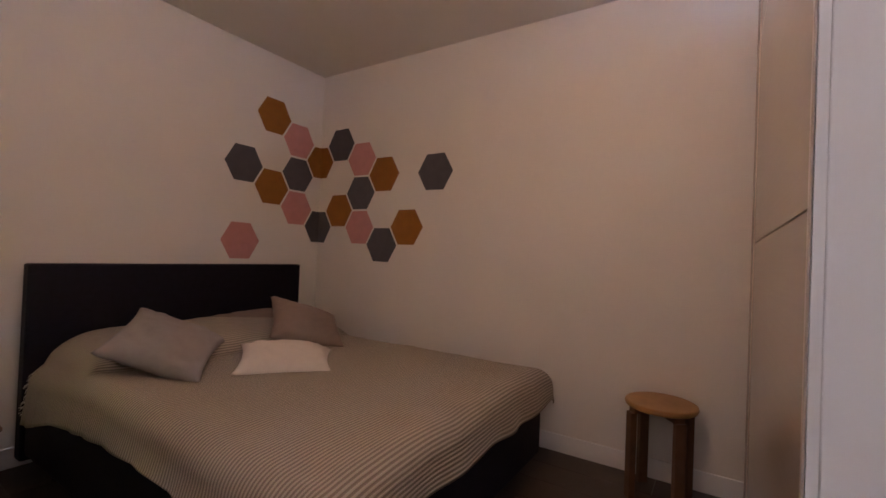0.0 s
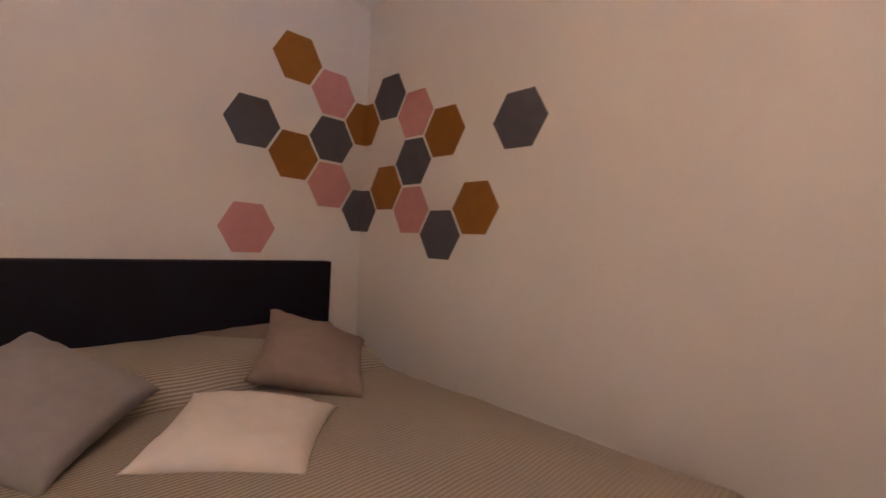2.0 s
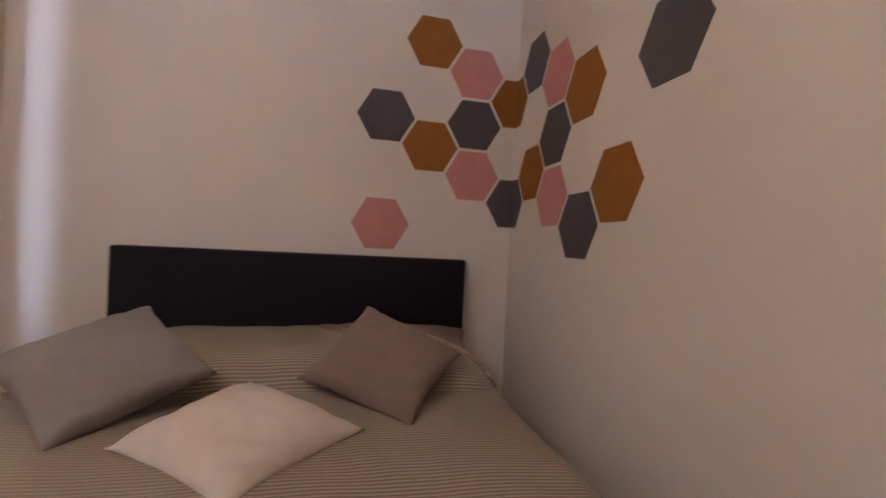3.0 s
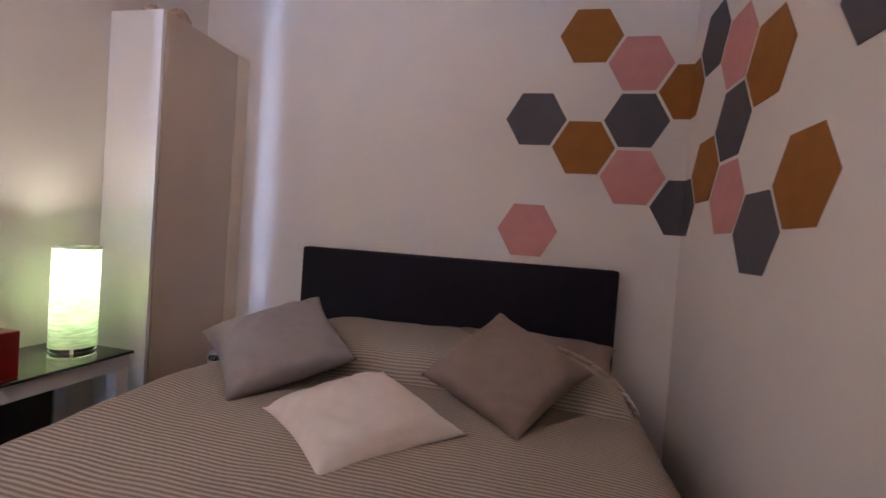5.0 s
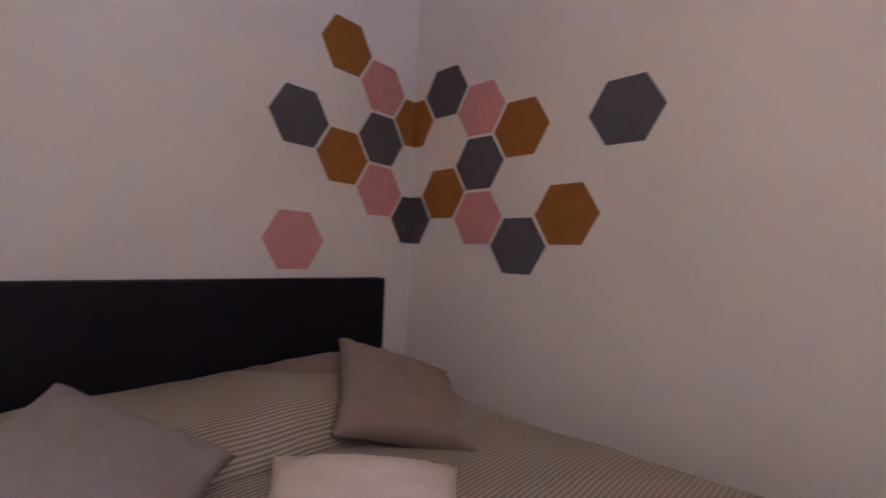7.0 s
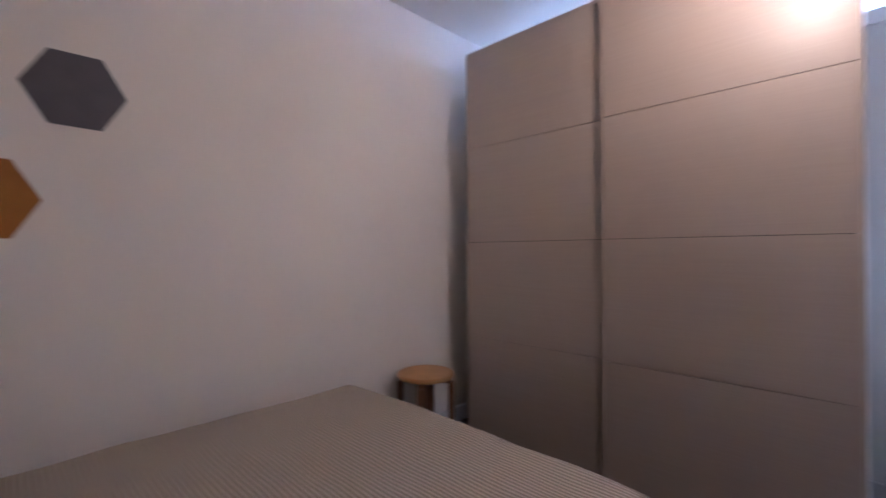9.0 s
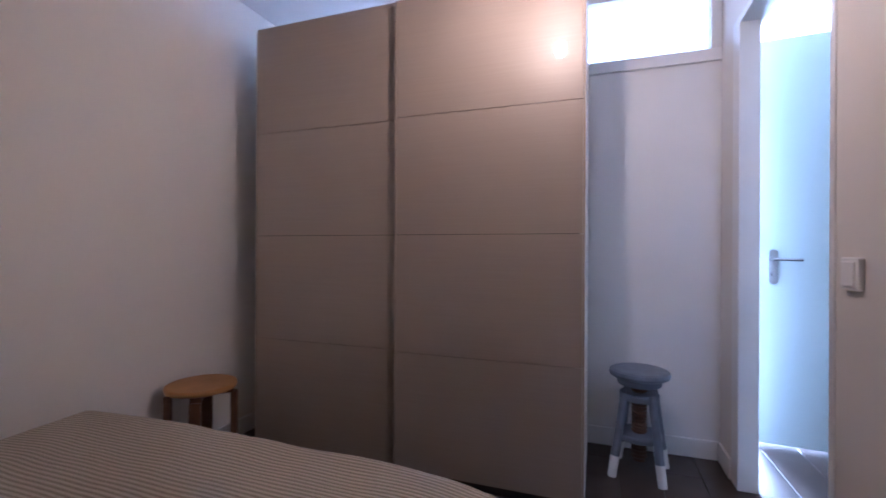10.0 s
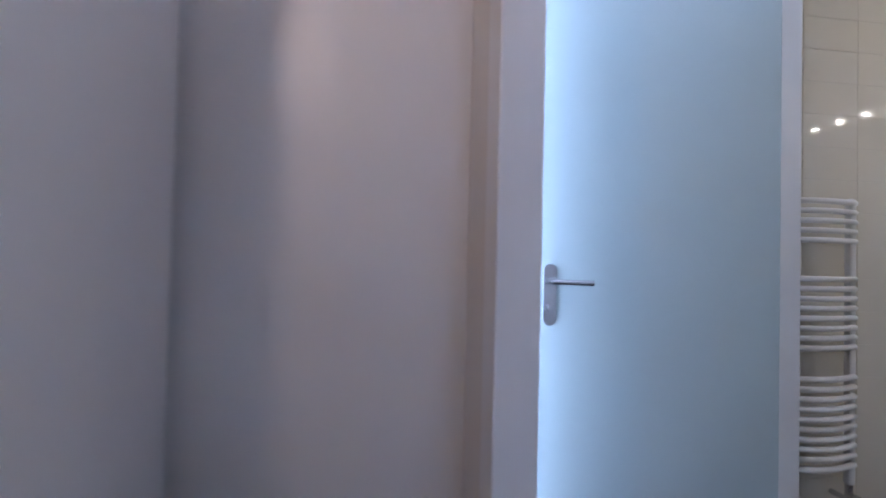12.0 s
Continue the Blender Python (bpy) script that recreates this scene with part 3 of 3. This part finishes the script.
def screw_stool():
    st = thing("stool", "grey-blue painted screw stool with white-tipped legs", "stool", pose(2.187, 3.40, 0, 0, 0, -10))
    part("seat", lathe([(0.124, 0.0), (0.138, 0.008), (0.142, 0.020), (0.138, 0.033), (0.124, 0.038)], 48, at=(0, 0, 0.472)), M_BLUE, st)
    part("seat_block", lathe([(0.100, 0.0), (0.103, 0.006), (0.103, 0.03), (0.100, 0.034)], 40, at=(0, 0, 0.437)), M_BLUE, st)
    screw = [(0.030, 0.06)]
    for k in range(20):
        z = 0.075 + k * 0.018
        screw += [(0.030, z), (0.037, z + 0.005), (0.037, z + 0.009), (0.030, z + 0.014)]
    screw.append((0.030, 0.437))
    part("screw", lathe(screw, 24), M_LEGWOOD, st, "brown wooden threaded spindle")
    part("collar", lathe([(0.085, 0.0), (0.092, 0.008), (0.092, 0.03), (0.085, 0.038)], 36, at=(0, 0, 0.36)), M_BLUE, st)
    part("collar", lathe([(0.10, 0.0), (0.105, 0.006), (0.105, 0.022), (0.10, 0.028)], 36, at=(0, 0, 0.17)), M_BLUE, st)
    for k in range(4):
        ang = math.pi / 4 + k * math.pi / 2
        d = Vector((math.cos(ang), math.sin(ang), 0))
        foot, tip, top = d * 0.158, d * 0.140 + Vector((0, 0, 0.10)), d * 0.085 + Vector((0, 0, 0.40))
        leg = part("leg", rod(tip, top, 0.021, 0.019, 16), M_BLUE, st)
        part("tip", rod(foot, tip, 0.020, 0.0213, 16), M_TRIM, leg, "white-dipped leg tip")
    return st


birch_stool()
screw_stool()

# ---------------------------------------------------------------- console, lamp, box, tall cabinet, nightstand, clock
table = thing("console_table", "low console table with black glass top and white frame", "table")
TZ = 0.53
part("top", box(2.215, 2.592, 0.725, 2.05, TZ - 0.010, TZ, 0.002), M_GLASSBLACK, table)
part("apron", box(2.226, 2.582, 0.736, 2.04, TZ - 0.068, TZ - 0.011, 0.002), M_TRIM, table)
for x in (2.226, 2.532):
    for y in (0.736, 1.99):
        part("leg", box(x, x + 0.05, y, y + 0.05, 0, TZ - 0.069, 0.002), M_TRIM, table)
part("shelf", box(2.28, 2.53, 0.79, 1.985, 0.10, 0.12, 0.002), M_DARK, table)
# No known panel: dark sheet added so the space under the top reads dark.
part("dark_sheet", box(2.536, 2.552, 0.79, 1.985, 0.121, TZ - 0.070, 0.002), M_UNDERDARK, table, "dark sheet added to darken the space under the top")

lampx, lampy = 2.418, 0.812
tl = thing("table_lamp", "cylindrical green-white paper table lamp, lit, on the console", "lamp", pose(lampx, lampy, TZ))
for k in range(3):
    ang = k * 2 * math.pi / 3 + 0.35
    part("foot", rod((0.079 * math.cos(ang), 0.079 * math.sin(ang), 0), (0.079 * math.cos(ang), 0.079 * math.sin(ang), 0.0165), 0.0055), M_TRIM, tl, "small clear foot")
part("base", lathe([(0.060, 0.0), (0.070, 0.001), (0.070, 0.010), (0.066, 0.014)], 48, at=(0, 0, 0.004)), M_GLASSBLACK, tl, "dark glass base")
part("base_ring", lathe([(0.070, 0.0), (0.077, 0.001), (0.077, 0.004), (0.070, 0.005)], 48), M_CHROME, tl, "thin steel base ring")
bm = bmesh.new()
n = 64
rings = []
for j in range(110):
    z = 0.017 + 0.387 * j / 109
    ring = []
    for i in range(n):
        a = 2 * math.pi * i / n
        r = 0.0765 + 0.0018 * noise.noise(Vector((math.cos(a) * 2.2, math.sin(a) * 2.2, z * 75))) + 0.0014 * noise.noise(Vector((math.cos(a) * 4, math.sin(a) * 4, z * 170)))
        ring.append(bm.verts.new((r * math.cos(a), r * math.sin(a), z)))
    rings.append(ring)
for lo, hi in zip(rings, rings[1:]):
    for i in range(n):
        bm.faces.new((lo[i], lo[(i + 1) % n], hi[(i + 1) % n], hi[i]))
shade = part("shade", bm, M_SHADE, tl, "crinkled pale green paper shade", smooth=True)
bm = bmesh.new()
prof = [(0.058, 0.405), (0.081, 0.405), (0.081, 0.412), (0.058, 0.412)]
rings = [[bm.verts.new((r * math.cos(2 * math.pi * i / 48), r * math.sin(2 * math.pi * i / 48), z)) for i in range(48)] for r, z in prof]
for k in range(4):
    for i in range(48):
        bm.faces.new((rings[k][i], rings[k][(i + 1) % 48], rings[(k + 1) % 4][(i + 1) % 48], rings[(k + 1) % 4][i]))
part("top_ring", bm, M_GUN, tl, "dark steel top ring")
part("stem", rod((0, 0, 0.018), (0, 0, 0.09), 0.012), M_CHROME, tl)
# No bulb part: glowing rod added to brighten the shade's lower half.
part("tube", rod((0, 0, 0.091), (0, 0, 0.299), 0.010), M_SHADEFILL, tl, "glowing rod added to even out the shade's brightness")
part("bulb", lathe([(0.008, 0.300), (0.014, 0.314), (0.018, 0.334), (0.015, 0.352), (0.006, 0.360)], 20), M_BULB_SMALL, tl, "glowing bulb", smooth=True)

cab = thing("tall_cabinet", "tall plain white cabinet standing in the corner", "cabinet")
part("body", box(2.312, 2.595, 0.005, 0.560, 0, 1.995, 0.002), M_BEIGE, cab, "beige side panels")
part("door", box(2.314, 2.594, 0.562, 0.580, 0.012, 1.993, 0.002), M_WARDSIDE, cab)
part("filler_strip", box(2.304, 2.3115, 0.006, 0.098, 0, 1.998, 0.002), M_CREAM, cab, "cream cover strip against the wall")

M_SHELL = material("seashell", (0.42, 0.30, 0.22), 0.6, noise_scale=14, vary=0.5, bump=0.5, bump_scale=40)
for x, y, r, k in ((2.375, 0.43, 0.042, 1), (2.45, 0.50, 0.034, 2), (2.52, 0.46, 0.038, 3)):
    bm = bmesh.new()
    bmesh.ops.create_icosphere(bm, subdivisions=4, radius=r)
    for v in bm.verts:
        ang = math.atan2(v.co.y, v.co.x)
        swirl = 1 + 0.16 * math.sin(5 * ang + v.co.z * 90) + 0.35 * noise.noise(v.co * 30 + Vector((k, 0, 0)))
        v.co = Vector((v.co.x * swirl * 1.15, v.co.y * swirl, max(v.co.z, -0.7 * r) * (1 + 0.25 * math.sin(3 * ang)) + 0.7 * r))
        v.co.z = max(v.co.z, 0)
    ob = solid("seashell", bm, M_SHELL, "mottled brown seashell on top of the tall cabinet", "seashell", smooth=True)
    ob.location = (x, y, 1.995)
    ob["group"] = "shells on the cabinet"

ns = thing("nightstand", "small birch wood nightstand beside the bed", "nightstand")
NZ = 0.362
part("top", box(1.975, 2.225, 0.10, 0.497, NZ - 0.02, NZ, 0.005), M_PALEWOOD, ns)
part("body", box(1.982, 2.218, 0.11, 0.482, 0.10, NZ - 0.0205, 0.003), M_PALEWOOD, ns)
part("drawer", box(1.988, 2.212, 0.4825, 0.493, 0.20, NZ - 0.027, 0.003), M_PALEWOOD, ns)
for x in (1.988, 2.182):
    for y in (0.12, 0.44):
        part("leg", box(x, x + 0.03, y, y + 0.03, 0, 0.099), M_PALEWOOD, ns)

clock = thing("alarm_clock", "small silver alarm clock with a dark oval display", "clock", pose(2.118, 0.345, NZ, 0, 0, 16) @ Matrix.Diagonal((0.88, 0.88, 0.88, 1)))


def bulge(w, d, h, p):
    """A rounded case: a sphere squared off towards a box."""
    bm = bmesh.new()
    bmesh.ops.create_uvsphere(bm, u_segments=36, v_segments=20, radius=1)
    for v in bm.verts:
        c = [math.copysign(abs(q) ** p, q) for q in v.co]
        v.co = Vector((c[0] * w / 2, c[1] * d / 2, c[2] * h / 2))
    return bm


bm = bulge(0.125, 0.085, 0.112, 0.75)
bmesh.ops.translate(bm, verts=bm.verts, vec=(0, 0, 0.056))
part("case", bm, M_SILVER, clock, smooth=True)
bm = bulge(0.098, 0.030, 0.042, 0.8)
bmesh.ops.translate(bm, verts=bm.verts, vec=(0, 0.030, 0.068))
display = part("display", bm, M_GLASSBLACK, clock, "dark oval display", smooth=True)
for k, x in enumerate((-0.024, -0.010, 0.012, 0.026)):
    part("digit", box(x - 0.003, x + 0.003, 0.0445, 0.0458, 0.062, 0.074), M_DIGIT, display, "pale unreadable digit")
bm = bulge(0.060, 0.030, 0.012, 0.8)
bmesh.ops.translate(bm, verts=bm.verts, vec=(0, 0.0, 0.112))
part("button", bm, M_DARK, clock, "dark snooze button", smooth=True)

redbox = solid("storage_box", box(2.24, 2.53, 1.115, 1.46, TZ, TZ + 0.155, 0.004), M_RED, "dark red lacquered box on the console table", "box")

sw = thing("light_switch", "white surface-mounted light switch beside the doorway", "switch")
part("housing", box(EX - 0.015, EX, 2.372, 2.454, 1.003, 1.085, 0.004), M_TRIM, sw)
part("rocker", box(EX - 0.0195, EX - 0.0145, 2.384, 2.442, 1.013, 1.075, 0.002), M_TRIM, sw)

# ---------------------------------------------------------------- bathroom door and bathroom
bdoor = thing("door_2", "white flush bathroom door standing open into the hall", "door", kind="structure")


def oblong(x, r, z0, z1, y0, y1):
    """An upright plate with round ends."""
    bm = bmesh.new()
    ring = [(x + r * math.cos(math.pi * k / 10), z1 - r + r * math.sin(math.pi * k / 10)) for k in range(11)]
    ring += [(x - r * math.cos(math.pi * k / 10), z0 + r - r * math.sin(math.pi * k / 10)) for k in range(11)]
    front, back = [bm.verts.new((a, y0, b)) for a, b in ring], [bm.verts.new((a, y1, b)) for a, b in ring]
    bm.faces.new(front)
    bm.faces.new(back[::-1])
    for k in range(len(ring)):
        q = (k + 1) % len(ring)
        bm.faces.new((front[k], front[q], back[q], back[k]))
    return bm


# leaf with its hinge edge at the origin, swung out at right angles to the wall
bdoor.matrix_world = pose(3.671, 3.885, 0, 0, 0, -4.5)
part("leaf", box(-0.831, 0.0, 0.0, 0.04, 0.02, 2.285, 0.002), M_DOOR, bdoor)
handle = part("handle_plate", oblong(-0.758, 0.020, 0.915, 1.110, -0.0075, -0.0005), M_CHROME, bdoor, "steel handle plate")
lever = rod((-0.758, -0.007, 1.055), (-0.758, -0.052, 1.055), 0.009)
rod((-0.763, -0.050, 1.055), (-0.636, -0.050, 1.053), 0.009, bm=lever)
part("lever", lever, M_CHROME, handle)
part("lock_knob", rod((-0.758, -0.007, 0.97), (-0.758, -0.025, 0.97), 0.011), M_CHROME, handle)
bframe = thing("door_3", "white painted frame of the bathroom doorway", "door frame", kind="structure")
part("jamb", box(HALL_E - 0.004, HALL_E + 0.084, 3.912, 3.964, 0, 2.298, 0.003), M_TRIM, bframe)
part("jamb", box(HALL_E - 0.004, HALL_E + 0.084, 3.031, 3.065, 0, 2.298, 0.003), M_TRIM, bframe)
part("head", box(HALL_E - 0.004, HALL_E + 0.084, 3.066, 3.911, 2.266, 2.299, 0.003), M_TRIM, bframe)

rad = thing("towel_radiator", "white curved towel radiator on the tiled bathroom wall", "radiator")
for x in (3.83, 4.16):
    part("upright", box(x - 0.014, x + 0.014, BATH_N - 0.085, BATH_N - 0.057, 0.30, 1.385, 0.008), M_TRIM, rad)
pts = [Vector((3.83 + 0.33 * q / 10, BATH_N - 0.088 - 0.035 * math.sin(math.pi * q / 10), 0)) for q in range(11)]
bar_mesh = tube(pts, 0.011)
first = part("bar", bar_mesh, M_TRIM, rad, smooth=True)
first.location.z = 0.383
for lowest, count in ((0.383, 10), (0.823, 8), (1.220, 5)):
    for k in range(count):
        if lowest + k > 0.4:
            ob = new("bar", first.data)
            ob.parent = rad
            ob.location.z = lowest + 0.0363 * k
valve = rod((4.16, BATH_N - 0.07, 0.30), (4.16, BATH_N - 0.07, 0.22), 0.012)
rod((4.16, BATH_N - 0.07, 0.25), (4.16, BATH_N - 0.13, 0.25), 0.022, bm=valve)
rod((4.16, BATH_N - 0.07, 0.24), (4.16, BATH_N + 0.0, 0.24), 0.010, bm=valve)
part("valve", valve, M_CHROME, rad)

# ---------------------------------------------------------------- ceiling lamp
cl = thing("ceiling_lamp", "small ceiling lamp, its glass globe replaced by a brass hoop and drops", "lamp", pose(1.797, 2.43, CEIL))
part("rose", lathe([(0.05, -0.02), (0.055, -0.015), (0.055, -0.001)], 32), M_CHROME, cl)
part("stem", rod((0, 0, -0.30), (0, 0, -0.02), 0.004), M_CHROME, cl)
part("socket", rod((0, 0, -0.345), (0, 0, -0.30), 0.017), M_CHROME, cl)
# Brass hoop and drops stand in for a clear glass globe's glints.
hoop = bmesh.new()
tube([(0.095 * math.cos(math.pi * k / 20), 0.095 * math.sin(math.pi * k / 20), -0.335) for k in range(41)], 0.003, 8, bm=hoop)
for k in range(4):
    ang = math.pi * k / 2 + 0.4
    tube([(0, 0, -0.315), (0.05 * math.cos(ang), 0.05 * math.sin(ang), -0.30), (0.095 * math.cos(ang), 0.095 * math.sin(ang), -0.335)], 0.003, 8, bm=hoop)
part("hoop", hoop, M_BRASS, cl, "thin brass hoop on four arms, standing in for the glass globe", smooth=True)
for k in range(8):
    ang = math.pi * k / 4 + 0.2
    part("glint_drop", lathe([(0.001, -0.385), (0.006, -0.375), (0.008, -0.365), (0.004, -0.350), (0.001, -0.336)], 10, at=(0.095 * math.cos(ang), 0.095 * math.sin(ang), 0)), M_BRASS, cl, "small brass drop standing in for a glint of the glass", smooth=True)
part("bulb", lathe([(0.010, -0.425), (0.026, -0.41), (0.032, -0.39), (0.026, -0.365), (0.014, -0.345)], 24), M_BULB, cl, smooth=True)

# ---------------------------------------------------------------- floor planks
M_PLANK = material("plank", (0.045, 0.030, 0.024), 0.35, noise_scale=5, vary=0.35, bump=0.1, bump_scale=40)
floor = bpy.data.objects["floor"]
PW, PL = 0.19, 1.30
plank_mesh = mesh_of("plank", box(0, PW - 0.002, 0, PL - 0.002, -0.012, 0.0, 0.0012, segments=1), M_PLANK)
rest = bmesh.new()
for i in range(42):
    for j in range(-1, 6):
        x, y = i * PW, j * PL + (i * 0.47 % 1) * PL
        if y > LIV_N or y + PL < 0 or x > LIV_E:
            continue
        if x < 3.9 and y < 4.6 and y >= 0:
            ob = new("plank", plank_mesh)
            ob.location = (x, y, 0)
            ob.parent = floor
        else:
            box(x, min(x + PW - 0.002, LIV_E), max(y, 0), min(y + PL - 0.002, LIV_N), -0.012, 0.0, bm=rest)
far = part("plank_field", rest, M_PLANK, floor)
far["kind"] = "stuff"

# ---------------------------------------------------------------- bathroom tiles
bath_wall = bpy.data.objects["wall_bathroom_north"]
TW, TH = 0.25, 0.131
tile_mesh = mesh_of("tile", box(0, TW - 0.0012, -0.002, -0.0005, 0, TH - 0.0012, 0.0005, segments=1), M_TILE)
for i in range(6):
    for j in range(19):
        if HALL_E + 0.085 + (i + 1) * TW < BATH_E:
            ob = new("tile", tile_mesh)
            ob.parent = bath_wall
            ob.location = (HALL_E + 0.085 + i * TW, BATH_N, 0.030 + j * TH)
mirror_lamp = thing("mirror_lamp", "chrome bar lamp with four round glowing bulbs in the bathroom", "lamp", pose(BATH_E, 3.4, 2.02))
part("bar", box(-0.03, -0.001, -0.32, 0.27, -0.03, 0.03, 0.006), M_CHROME, mirror_lamp)
for y in (-0.24, -0.08, 0.07, 0.2):
    bm = bmesh.new()
    bmesh.ops.create_uvsphere(bm, u_segments=20, v_segments=12, radius=0.012)
    for v in bm.verts:
        v.co += Vector((-0.05, y, 0))
    part("bulb", bm, M_SPOT, mirror_lamp, "round warm bulb", smooth=True)
